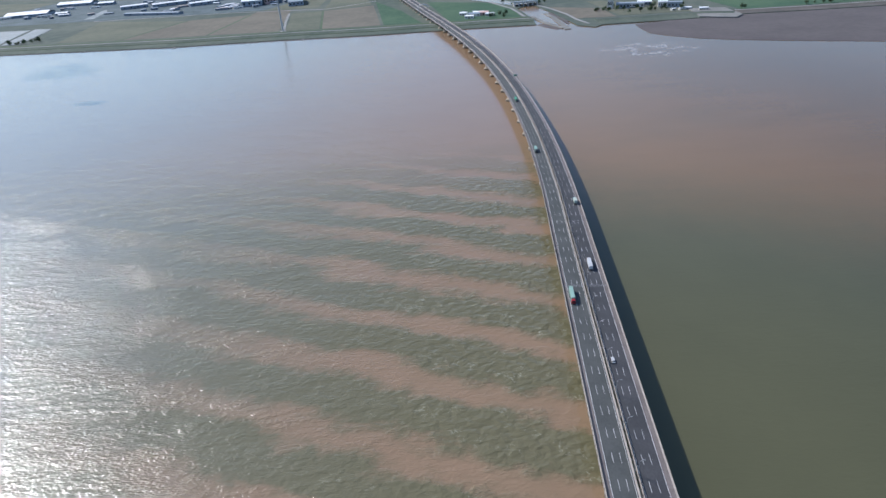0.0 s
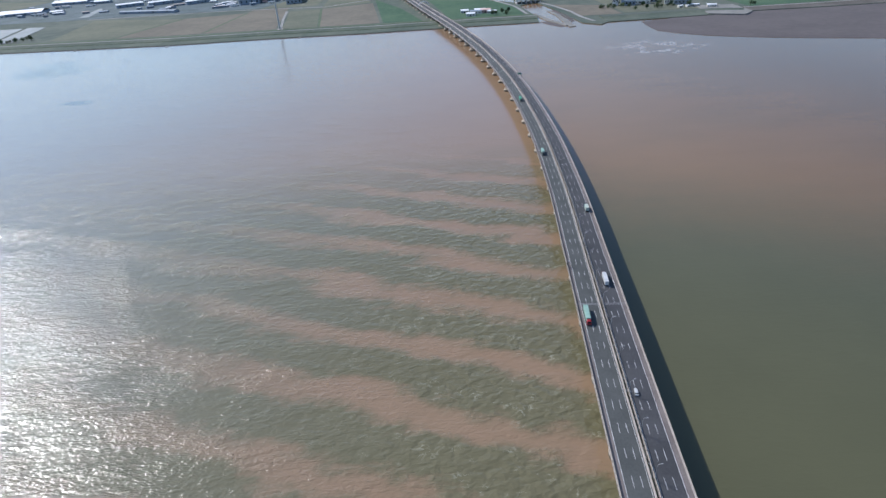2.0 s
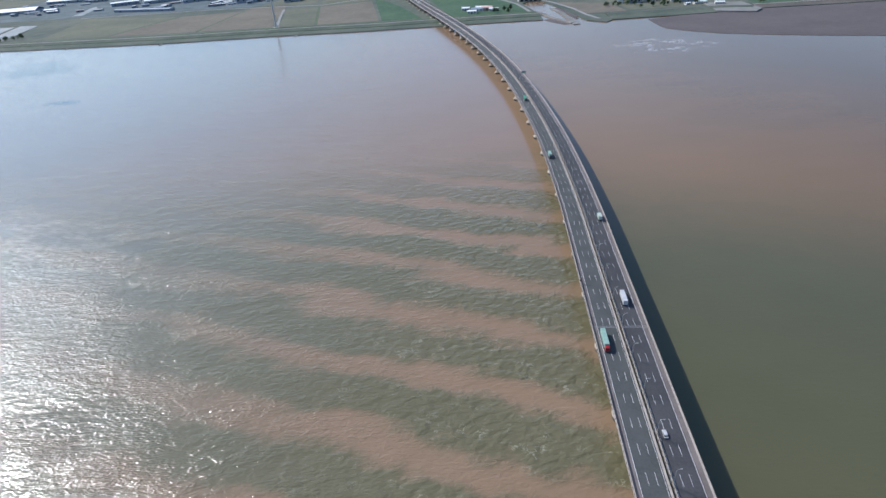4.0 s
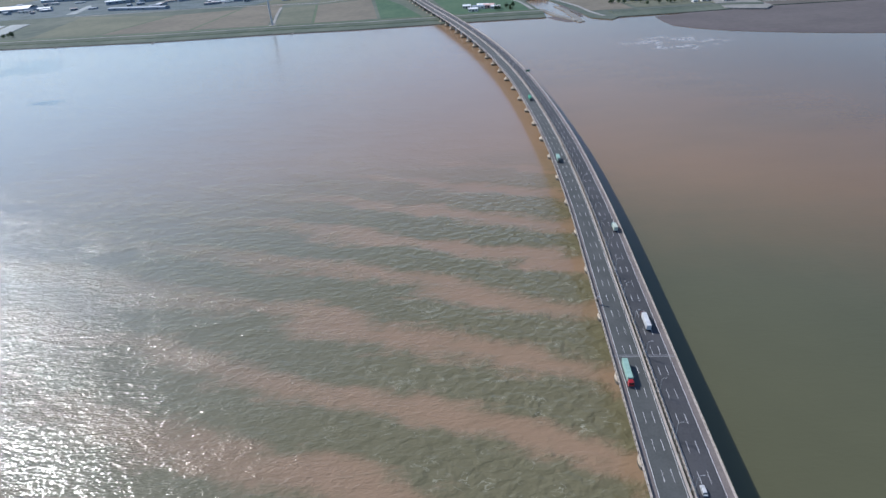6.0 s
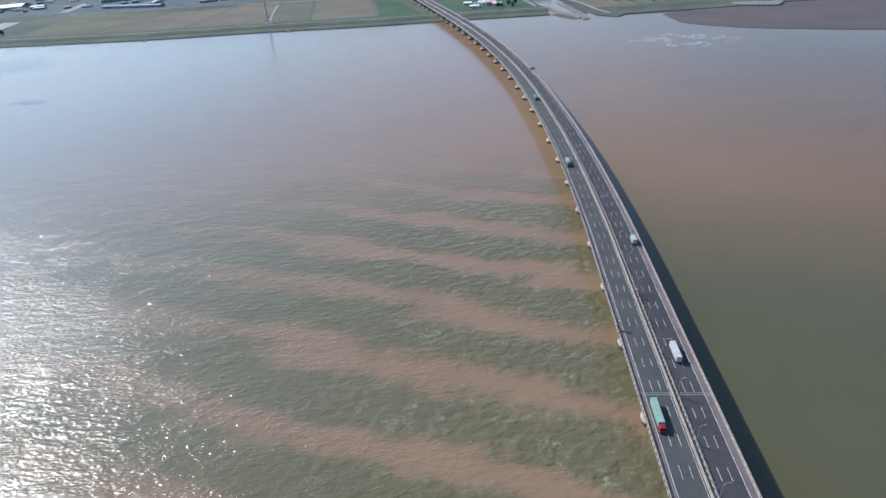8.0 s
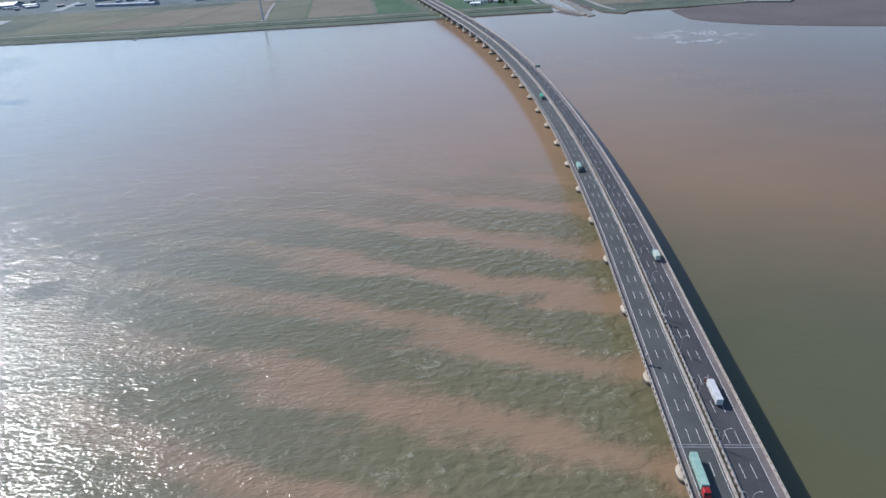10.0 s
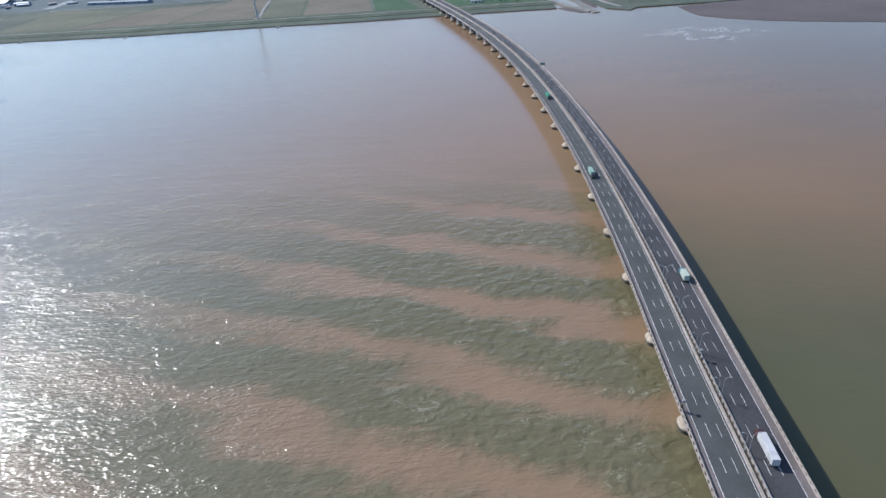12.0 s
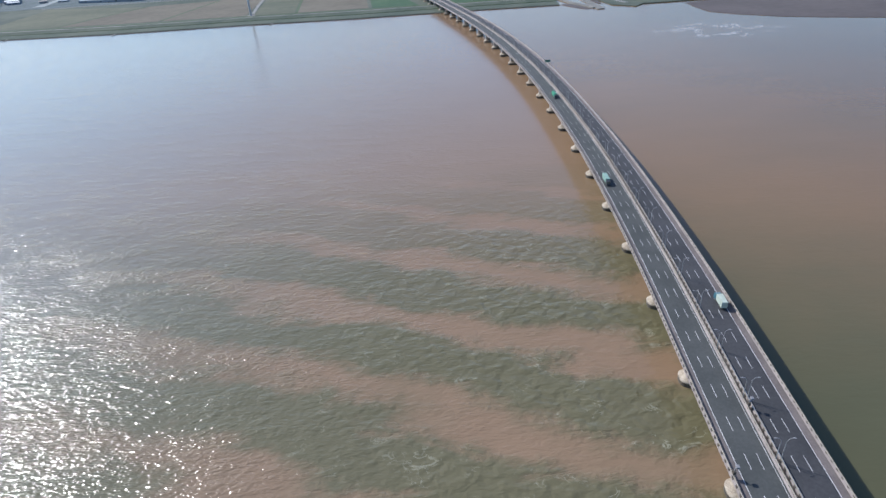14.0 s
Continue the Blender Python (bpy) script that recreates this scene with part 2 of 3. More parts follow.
def box(bm, x0, x1, y0, y1, z0, z1, bevel=0.0, top=1.0):
    """Adds a box, bevelled if wished, its top drawn in by a factor."""
    r = bmesh.ops.create_cube(bm, size=1.0)["verts"]
    cx, cy = (x0 + x1) / 2, (y0 + y1) / 2
    for v in r:
        f = top if v.co.z > 0 else 1.0
        v.co = Vector((cx + v.co.x * (x1 - x0) * f, cy + v.co.y * (y1 - y0) * f, (z0 + z1) / 2 + v.co.z * (z1 - z0)))
    if bevel:
        es = list({e for v in r for e in v.link_edges})
        bmesh.ops.bevel(bm, geom=es, offset=bevel, segments=2, profile=0.5, affect="EDGES")
    return bm


def tube(bm, pts, radii, n=8):
    """Adds a closed tube through pts."""
    rings = []
    pts = [Vector(p) for p in pts]
    for i, p in enumerate(pts):
        d = (pts[min(i + 1, len(pts) - 1)] - pts[max(i - 1, 0)]).normalized()
        a = d.orthogonal().normalized() if i == 0 else (a - d * a.dot(d)).normalized()
        b = d.cross(a)
        rings.append([bm.verts.new(p + (a * math.cos(2 * math.pi * j / n) + b * math.sin(2 * math.pi * j / n)) * radii[i]) for j in range(n)])
    for r, s in zip(rings, rings[1:]):
        for j in range(n):
            bm.faces.new((r[j], r[(j + 1) % n], s[(j + 1) % n], s[j]))
    bm.faces.new(rings[0][::-1])
    bm.faces.new(rings[-1])
    return bm


def loft(bm, outlines):
    """Adds a closed solid through outlines, each a list of points in order, all of one length."""
    rings = [[bm.verts.new(p) for p in o] for o in outlines]
    n = len(rings[0])
    for r, s in zip(rings, rings[1:]):
        for j in range(n):
            bm.faces.new((r[j], r[(j + 1) % n], s[(j + 1) % n], s[j]))
    bm.faces.new(rings[0][::-1])
    bm.faces.new(rings[-1])
    bmesh.ops.recalc_face_normals(bm, faces=bm.faces)
    return bm


def slab(name, pts, z0, z1, material, label, category, kind="structure"):
    """A piece of ground: a polygon with thickness."""
    bm = bmesh.new()
    loft(bm, [[(x, y, z0) for x, y in pts], [(x, y, z1) for x, y in pts]])
    return tagged(part(name, bm, material), label, category, "", kind)


def ribbon(name, pts, width, z0, z1, material, label, category, kind="structure"):
    """A road or ditch along a line."""
    side = []
    ps = [Vector((x, y)) for x, y in pts]
    for i, p in enumerate(ps):
        d = (ps[min(i + 1, len(ps) - 1)] - ps[max(i - 1, 0)]).normalized()
        side.append((p, Vector((d.y, -d.x)) * width / 2))
    out = [tuple(p + n) for p, n in side] + [tuple(p - n) for p, n in side[::-1]]
    bm = bmesh.new()
    lo = [bm.verts.new((x, y, z0)) for x, y in out]
    hi = [bm.verts.new((x, y, z1)) for x, y in out]
    m = len(out)
    for i in range(m):
        bm.faces.new((lo[i], lo[(i + 1) % m], hi[(i + 1) % m], hi[i]))
    for i in range(m // 2 - 1):
        bm.faces.new((hi[i], hi[i + 1], hi[m - 2 - i], hi[m - 1 - i]))
    bmesh.ops.recalc_face_normals(bm, faces=bm.faces)
    return tagged(part(name, bm, material), label, category, "", kind)


# ---- water and ground ----
from mathutils.geometry import tessellate_polygon


bm = bmesh.new()
bmesh.ops.create_grid(bm, x_segments=40, y_segments=40, size=1.0)
for v in bm.verts:
    v.co = Vector((v.co.x * 4800, v.co.y * 4000 - 2200, 0))
tagged(part("water", bm, WATER), "silty brown and green river water with wind ripples", "water", "", "structure")

SHORE = [(-4800, 1990), (-1600, 1640), (-1071, 1557), (-840, 1524), (-600, 1490), (-341, 1480), (-133, 1456), (28, 1451), (151, 1446), (268, 1436)]
SHORE_R = [(355, 1390), (387, 1352), (408, 1376), (553, 1372), (657, 1372), (698, 1352), (729, 1384), (889, 1369), (1048, 1362), (1700, 1330), (4800, 1180)]
CHANNEL = [(274, 1560), (272, 1607), (267, 1718), (300, 1760), (322, 1749), (340, 1600)]


def land_mesh():
    bm = bmesh.new()
    pts = SHORE + CHANNEL + SHORE_R + [(4800, 4900), (-4800, 4900)]
    bot = [bm.verts.new((x, y, -4)) for x, y in pts]
    top = [bm.verts.new((x, y, 1.4)) for x, y in pts]
    n = len(pts)
    for i in range(n):
        bm.faces.new((bot[i], bot[(i + 1) % n], top[(i + 1) % n], top[i]))
    for tri in tessellate_polygon([[v.co for v in top]]):
        bm.faces.new([top[i] for i in tri])
    bmesh.ops.recalc_face_normals(bm, faces=bm.faces)
    return bm


tagged(part("ground", land_mesh(), LAND), "flat scrub and farm land behind the river bank", "ground", "", "structure")


def bank(name, line, width, height, label, top=None):
    """A grassed dike along a shoreline, with its toe at the line."""
    ps = [Vector(p) for p in line]
    prof = [(-1.0, -1.5), (4, 1.7), (width * 0.45, 2.4), (width * 0.62, height), (width * 0.62 + 9, height), (width, 1.45), (width, -1.5)]
    rings = []
    for i, p in enumerate(ps):
        d = (ps[min(i + 1, len(ps) - 1)] - ps[max(i - 1, 0)]).normalized()
        nrm = Vector((-d.y, d.x))
        rings.append([(p.x + nrm.x * w, p.y + nrm.y * w, z) for w, z in prof])
    b = bmesh.new()
    loft(b, rings)
    for f in b.faces:
        c = f.normal
        if abs(c.z) < 0.8 and f.calc_center_median().z < 1.2:
            f.material_index = 1
    return tagged(part(name, b, [top or BANK, STONE]), label, "embankment", "", "structure")


bank("embankment", SHORE, 105, 6.0, "long grassed river dike with a stone toe")
bank("embankment", SHORE_R[2:6], 85, 5.0, "grassed dike beside the inlet and mudflat")
bank("embankment", SHORE_R[6:], 60, 4.0, "low gravel bank behind the mudflat", GRAVEL)


def dike_line(line, w):
    ps = [Vector(p) for p in line]
    out = []
    for i, p in enumerate(ps):
        d = (ps[min(i + 1, len(ps) - 1)] - ps[max(i - 1, 0)]).normalized()
        out.append((p.x - d.y * w, p.y + d.x * w))
    return out


ribbon("road", dike_line(SHORE, 69.5), 6, 5.9, 6.08, ROAD, "pale road along the crest of the dike", "road")
ribbon("ditch", dike_line(SHORE, 118), 13, 1.3, 1.75, LEAF, "dark overgrown ditch behind the dike", "ditch")
ribbon("hedge", dike_line(SHORE, 46), 4, 2.0, 3.1, LEAF, "dark reed strip along the berm of the dike", "reeds", "stuff")
ribbon("foreshore", dike_line(SHORE, 0.5), 7, -1.0, 0.8, TIDE, "dark wet stone toe of the dike", "revetment")
ribbon("road", dike_line(SHORE_R[2:6], 57), 5, 4.9, 5.08, ASPHALT, "dark road on the dike crest", "road")
ribbon("road", dike_line(SHORE_R[6:], 41), 6, 3.9, 4.08, ROAD, "pale road on the low bank", "road")
slab("mudflat", [(475, 1352), (470, 1300), (469, 1241), (491, 1205), (538, 1155), (588, 1122), (671, 1078), (805, 1020), (1100, 960), (1700, 930), (1700, 1329), (1048, 1361), (889, 1368), (729, 1383), (698, 1351), (657, 1371), (553, 1371)], -0.5, 0.35, MUD, "dark wet mudflat bared beside the bank", "mudflat")
slab("inlet_wall", [(317, 1349), (332, 1355), (334, 1529), (326, 1600), (317, 1600), (322, 1520)], -1, 1.2, STONE, "stone training wall in the inlet mouth", "wall")
slab("quay_wall", [(274, 1560), (282, 1562), (300, 1450), (322, 1372), (314, 1368), (290, 1445)], -1, 1.9, STONE, "low stone quay wall beside the inlet", "wall")
slab("mud_apron", [(270, 1440), (288, 1444), (312, 1366), (300, 1360), (282, 1400)], -0.6, 0.4, MUD, "wet mud apron at the inlet mouth", "mudflat")
slab("landing", [(633, 1380), (655, 1500), (735, 1480), (727, 1372), (698, 1340), (660, 1360)], -1, 3.2, STONE, "pale paved landing on the bank", "pavement")

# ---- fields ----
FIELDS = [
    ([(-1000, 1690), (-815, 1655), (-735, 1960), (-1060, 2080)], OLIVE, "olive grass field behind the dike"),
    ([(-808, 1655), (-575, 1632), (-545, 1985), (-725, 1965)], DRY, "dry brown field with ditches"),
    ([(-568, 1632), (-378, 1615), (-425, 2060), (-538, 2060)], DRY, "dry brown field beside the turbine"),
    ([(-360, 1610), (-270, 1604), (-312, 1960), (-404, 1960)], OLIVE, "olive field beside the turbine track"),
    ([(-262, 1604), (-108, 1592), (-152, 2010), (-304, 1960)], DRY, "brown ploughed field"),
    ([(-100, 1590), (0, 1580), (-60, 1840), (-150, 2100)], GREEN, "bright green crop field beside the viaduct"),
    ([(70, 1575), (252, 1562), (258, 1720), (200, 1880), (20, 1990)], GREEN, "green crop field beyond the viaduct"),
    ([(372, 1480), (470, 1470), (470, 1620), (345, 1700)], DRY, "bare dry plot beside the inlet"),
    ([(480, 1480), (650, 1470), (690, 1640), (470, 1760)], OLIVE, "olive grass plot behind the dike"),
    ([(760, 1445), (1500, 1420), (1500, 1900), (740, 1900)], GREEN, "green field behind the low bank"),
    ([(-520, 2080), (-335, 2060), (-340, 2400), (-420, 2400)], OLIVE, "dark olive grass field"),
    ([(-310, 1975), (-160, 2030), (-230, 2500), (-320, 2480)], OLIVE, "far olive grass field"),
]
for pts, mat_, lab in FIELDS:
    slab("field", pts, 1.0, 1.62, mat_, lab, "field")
ribbon("road", [(-368, 1640), (-392, 1790), (-414, 1960)], 7, 1.3, 1.75, ROAD, "pale concrete track to the wind turbine", "road")
ribbon("ditch", [(-815, 1660), (-735, 1962)], 7, 1.3, 1.66, LEAF, "overgrown dark ditch between fields", "ditch")
ribbon("ditch", [(-572, 1640), (-542, 1990)], 7, 1.3, 1.66, LEAF, "overgrown dark ditch between fields", "ditch")
ribbon("ditch", [(-266, 1610), (-308, 1960)], 6, 1.3, 1.66, LEAF, "overgrown dark ditch between fields", "ditch")
ribbon("road", [(-1100, 2110), (-620, 2080), (-300, 2000), (-150, 2120)], 9, 1.3, 1.72, ROAD, "pale road past the works", "road")
slab("yard", [(-1640, 2180), (-1060, 2120), (-430, 2085), (-420, 2560), (-1640, 2900)], 1.0, 1.55, YARD, "paved works yard among halls", "yard")
slab("pond_cover", [(-1165, 1711), (-1114, 1716), (-1174, 1994), (-1239, 2012)], 1.0, 2.4, PALE, "pale sheeted basin beside the dike", "basin")
slab("pond_cover", [(-1300, 1790), (-1180, 1730), (-1250, 2000), (-1420, 2030)], 1.0, 2.2, PALE, "pale sheeted basin", "basin")

ribbon("road", [(322, 1775), (346, 1690), (368, 1560), (372, 1470), (384, 1400)], 8, 1.3, 1.72, ROAD, "pale road along the inlet bank", "road")
ribbon("road", [(262, 1570), (258, 1640), (252, 1720), (205, 1900)], 8, 1.3, 1.74, ROAD, "pale road beside the inlet", "road")
ribbon("canal", [(296, 1785), (262, 1830), (210, 1930), (120, 2080)], 46, 1.0, 1.5, WATER, "silty canal behind the sluice", "water")
slab("shoal", [(340, 1605), (348, 1500), (345, 1420), (338, 1420), (336, 1520), (330, 1600)], -0.6, 0.5, MUD, "mud bar along the inlet", "mudflat")
slab("pavement", [(-1172, 2188), (-1138, 2192), (-1186, 2400), (-1214, 2452), (-1222, 2440)], 1.0, 1.7, PALE, "pale paved strip beside the works yard", "pavement")
slab("rubble_bank", [(330, 1540), (346, 1530), (358, 1470), (352, 1448), (342, 1460)], -0.6, 1.0, TIDE, "dark stony heap along the inlet", "rubble")
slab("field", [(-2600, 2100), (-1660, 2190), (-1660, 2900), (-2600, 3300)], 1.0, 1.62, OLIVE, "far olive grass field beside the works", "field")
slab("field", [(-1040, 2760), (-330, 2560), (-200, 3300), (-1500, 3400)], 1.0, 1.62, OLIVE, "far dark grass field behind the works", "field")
for gx, gy, gl in ((-604, 1486, 16), (-290, 1470, 11), (-840, 1520, 9)):
    bm = bmesh.new()
    box(bm, gx - 3, gx + 3, gy - gl, gy + 6, -1.5, 1.1, 0.3, 0.8)
    tagged(part("groyne", bm, STONE), "short dark stone groyne at the dike toe", "groyne", "", "structure")

# ---- the viaduct ----
ROAD_Z = 14.5
COEF = [-1.5166, 9.2444, 3.6261, -61.9777, -26.0373, 122.4758]


def axis_x(y):
    u = (min(max(y, 240.0), 1740.0) - 900) / 600
    x = sum(c * u ** (len(COEF) - 1 - i) for i, c in enumerate(COEF))
    slope = sum(c * (len(COEF) - 1 - i) * u ** (len(COEF) - 2 - i) for i, c in enumerate(COEF[:-1])) / 600
    ease = min(max((y - 380.0) / 110.0, 0.0), 1.0) * min(max((760.0 - y) / 160.0, 0.0), 1.0)
    return x + slope * (y - min(max(y, 240.0), 1740.0)) + 0.9 * ease * ease * (3 - 2 * ease)


TABLE = []
arc = 0.0
y_ = -420.0
while y_ < 2420:
    if TABLE:
        arc += math.hypot(axis_x(y_) - TABLE[-1][1], y_ - TABLE[-1][2])
    TABLE.append((arc, axis_x(y_), y_))
    y_ += 4.0
ARCS = [r[0] for r in TABLE]


def along(s, q=0.0, z=0.0):
    """Place s metres along the axis, q to its right, and the heading there in degrees."""
    x, y = np.interp(s, ARCS, [r[1] for r in TABLE]), np.interp(s, ARCS, [r[2] for r in TABLE])
    x2, y2 = np.interp(s + 3, ARCS, [r[1] for r in TABLE]), np.interp(s + 3, ARCS, [r[2] for r in TABLE])
    d = Vector((x2 - x, y2 - y)).normalized()
    return Vector((x + d.y * q, y - d.x * q, z)), math.degrees(math.atan2(-d.x, d.y))


def s_of(y):
    return float(np.interp(y, [r[2] for r in TABLE], ARCS))


S_JOINT = s_of(322.9)
SPAN = 50.6
S0, S1 = 6.0, ARCS[-1] - 8


def sweep(bm, profile, s0, s1, step=9.0):
    n = max(2, int((s1 - s0) / step))
    rings = []
    for i in range(n + 1):
        s = s0 + (s1 - s0) * i / n
        p, a = along(s)
        c, w = math.cos(radians(a)), math.sin(radians(a))
        rings.append([(p.x + c * q, p.y + w * q, z) for q, z in profile])
    return loft(bm, rings)


def shared(name, mesh, parent, m):
    ob = new(name, mesh)
    ob.parent = parent
    ob.matrix_basis = m
    return ob


def mesh_of(bm, name, material):
    me = bpy.data.meshes.new(name)
    bm.to_mesh(me)
    bm.free()
    me.materials.append(material)
    return me


dash_mesh = mesh_of(box(bmesh.new(), -0.075, 0.075, -3.0, 3.0, -0.02, 0.012), "lane_dash", PAINT)
# rail posts, made dark and broad to imitate shaded slots under the rail
post_mesh = mesh_of(box(bmesh.new(), -0.27, 0.27, -0.42, 0.42, -0.45, 0.42), "slot_post", DARK_BROWN)


def viaduct(side, label):
    """One carriageway; side -1 or 1 gives the side of the gap on which it lies."""
    g = thing("viaduct", label, "bridge", "twin carriageways", "")
    f = lambda prof: [(q * side, z) for q, z in prof]
    Z = ROAD_Z
    part("girder", sweep(bmesh.new(), f([(0.62, Z - 0.12), (15.25, Z - 0.12), (15.25, Z - 0.5), (12.2, Z - 0.9), (10.9, Z - 3.2), (5.3, Z - 3.2), (4.0, Z - 0.9), (0.62, Z - 0.5)]), S0, S1), GIRDER, g, "pale concrete box girder")
    part("road_surface", sweep(bmesh.new(), f([(1.2, Z - 0.115), (1.2, Z), (12.35, Z), (12.35, Z - 0.115)]), S0, S1), ASPHALT if side < 0 else NEW_ASPHALT, g, "dark grey asphalt")
    part("shoulder", sweep(bmesh.new(), f([(12.36, Z - 0.115), (12.36, Z - 0.002), (14.8, Z - 0.002), (14.8, Z - 0.115)]), S0, S1), SHOULDER, g, "worn greyish asphalt shoulder")
    part("edge_line", sweep(bmesh.new(), f([(12.1, Z - 0.03), (12.1, Z + 0.012), (12.28, Z + 0.012), (12.28, Z - 0.03)]), S0, S1), PAINT, g)
    part("edge_line", sweep(bmesh.new(), f([(1.75, Z - 0.03), (1.75, Z + 0.012), (1.9, Z + 0.012), (1.9, Z - 0.03)]), S0, S1), PAINT, g)
    for a, b, c, d in ((15.28, 14.78, 14.95, 15.2), (0.58, 1.22, 1.0, 0.64)):
        part("parapet", sweep(bmesh.new(), f([(a, Z - 0.6), (a, Z + 0.25), (d, Z + 0.85), (c, Z + 0.85), (b, Z + 0.3), (b, Z - 0.1)]), S0, S1), CONCRETE, g, "pale concrete barrier")
        mid = (c + d) / 2
        part("rail", sweep(bmesh.new(), f([(mid - 0.15, Z + 1.22), (mid + 0.15, Z + 1.22), (mid + 0.15, Z + 1.4), (mid - 0.15, Z + 1.4)]), S0, S1), RAIL, g, "cream top rail")
    # rail posts: singly along the stretch that the camera passes, joined further on
    rest = bmesh.new()
    for mid in (15.16, 0.68):
        for i in range(int((S1 - S0) / 3.0)):
            s = S0 + 1.0 + i * 3.0
            p, a = along(s, mid * side, Z + 0.82)
            if S_JOINT - 60 < s < S_JOINT + 330:
                shared("slot_post", post_mesh, g, pose(p.x, p.y, p.z, 0, 0, a))
            else:
                c, w = math.cos(radians(a)), math.sin(radians(a))
                loft(rest, [[(p.x + c * u * k - w * v * k, p.y + w * u * k + c * v * k, z) for u, v in ((-0.2, -0.2), (0.2, -0.2), (0.2, 0.2), (-0.2, 0.2))] for z, k in ((p.z - 0.45, 1.0), (p.z + 0.4, 1.0))]) if s < S_JOINT + 900 else None
    tagged(part("far_posts", rest, DARK_BROWN, g), "far dark rail posts that stand for shaded slots", "", "", "stuff")
    for i in range(int((s_of(1560) - S0) / 14.85)):
        s = S_JOINT + (4.9 if side < 0 else 4.2) + (i - int((S_JOINT - S0) / 14.85)) * 14.85
        for q in (4.85, 8.5):
            p, a = along(s, q * side, Z)
            shared("lane_dash", dash_mesh, g, pose(p.x, p.y, p.z, 0, 0, a))
    for o in (-0.55, 0.55):
        part("expansion_joint", sweep(bmesh.new(), f([(1.24, Z - 0.05), (1.24, Z + 0.016), (14.77, Z + 0.016), (14.77, Z - 0.05)]), S_JOINT + o - 0.16, S_JOINT + o + 0.16, 0.2), JOINT, g, "grey steel expansion joint")
    return g


viaduct(-1, "long curved concrete viaduct carriageway with three lanes over water")
viaduct(1, "parallel concrete viaduct carriageway with three lanes over water")


def bridge_pier():
    """A flared column on an oval cap, with its foot at the water."""
    g = thing("bridge_pier", "flared concrete pier on a tide-stained oval cap", "bridge pier", "bridge piers", "")

    def oval(a, b, z, n=28):
        out = []
        for i in range(n):
            t = 2 * math.pi * i / n
            c, s = math.cos(t), math.sin(t)
            out.append((a * math.copysign(abs(c) ** 0.75, c), b * math.copysign(abs(s) ** 0.75, s), z))
        return out
    part("cap_base", loft(bmesh.new(), [oval(4.9, 4.2, -5), oval(4.9, 4.2, 1.7), oval(5.0, 4.3, 1.8)]), TIDE, g, "dark tide-stained base")
    part("cap", loft(bmesh.new(), [oval(5.0, 4.3, 1.8), oval(5.0, 4.3, 2.3), oval(4.75, 4.05, 2.6), oval(3.7, 2.9, 3.4), oval(2.7, 1.9, 4.4)]), CAP, g, "cream concrete cap")

    def rect(a, b, z):
        r = 0.5
        return [(x, y, z) for x, y in ((-a, -b + r), (-a + r, -b), (a - r, -b), (a, -b + r), (a, b - r), (a - r, b), (-a + r, b), (-a, b - r))]
    part("column", loft(bmesh.new(), [rect(2.5, 1.35, 3.6), rect(2.3, 1.25, 5.5), rect(2.3, 1.25, 8.4), rect(2.6, 1.35, 9.8), rect(3.0, 1.5, 11.0)]), PIER, g, "grey concrete column flared at its head")
    for o in (-1.9, 1.9):
        part("bearing", box(bmesh.new(), o - 0.5, o + 0.5, -0.5, 0.5, 10.98, 11.31), JOINT, g)
    return g


first = bridge_pier()
done = False
k_ = -10
while S_JOINT + k_ * SPAN < S1 - 10:
    s = S_JOINT - 1.6 + k_ * SPAN
    k_ += 1
    if s < S0 + 10:
        continue
    for q in (-7.85, 7.85):
        p, a = along(s, q)
        if done:
            copy_thing(first, pose(p.x, p.y, 0, 0, 0, a))
        else:
            first.matrix_basis = pose(p.x, p.y, 0, 0, 0, a)
            done = True


def street_lamp():
    g = thing("street_lamp", "grey steel street lamp with a curved arm", "street lamp", "street lamps on the viaduct", "")
    part("base_plate", box(bmesh.new(), -0.22, 0.22, -0.22, 0.22, 0, 0.25, 0.03), STEEL, g)
    part("pole", tube(bmesh.new(), [(0, 0, 0.2), (0, 0, 4), (0, 0, 7.6)], [0.16, 0.13, 0.10]), STEEL, g)
    part("arm", tube(bmesh.new(), [(0, 0, 7.5), (0.12, 0, 8.1), (0.45, 0, 8.8), (1.0, 0, 9.2), (1.7, 0, 9.35)], [0.10, 0.09, 0.085, 0.08, 0.07]), STEEL, g)
    part("lamp_head", box(bmesh.new(), 1.5, 2.3, -0.17, 0.17, 9.27, 9.43, 0.04), STEEL, g)
    return g


lamp0 = street_lamp()
done = False
for i in range(-8, 48):
    s = S_JOINT + (i - 0.05) * SPAN / 2
    if s > s_of(1500):
        break
    for side in (-1, 1):
        p, a = along(s, side * 0.8, ROAD_Z + 0.84)
        m = pose(p.x, p.y, p.z, 0, 0, a + (180 if side < 0 else 0))
        if done:
            copy_thing(lamp0, m)
        else:
            lamp0.matrix_basis = m
            done = True


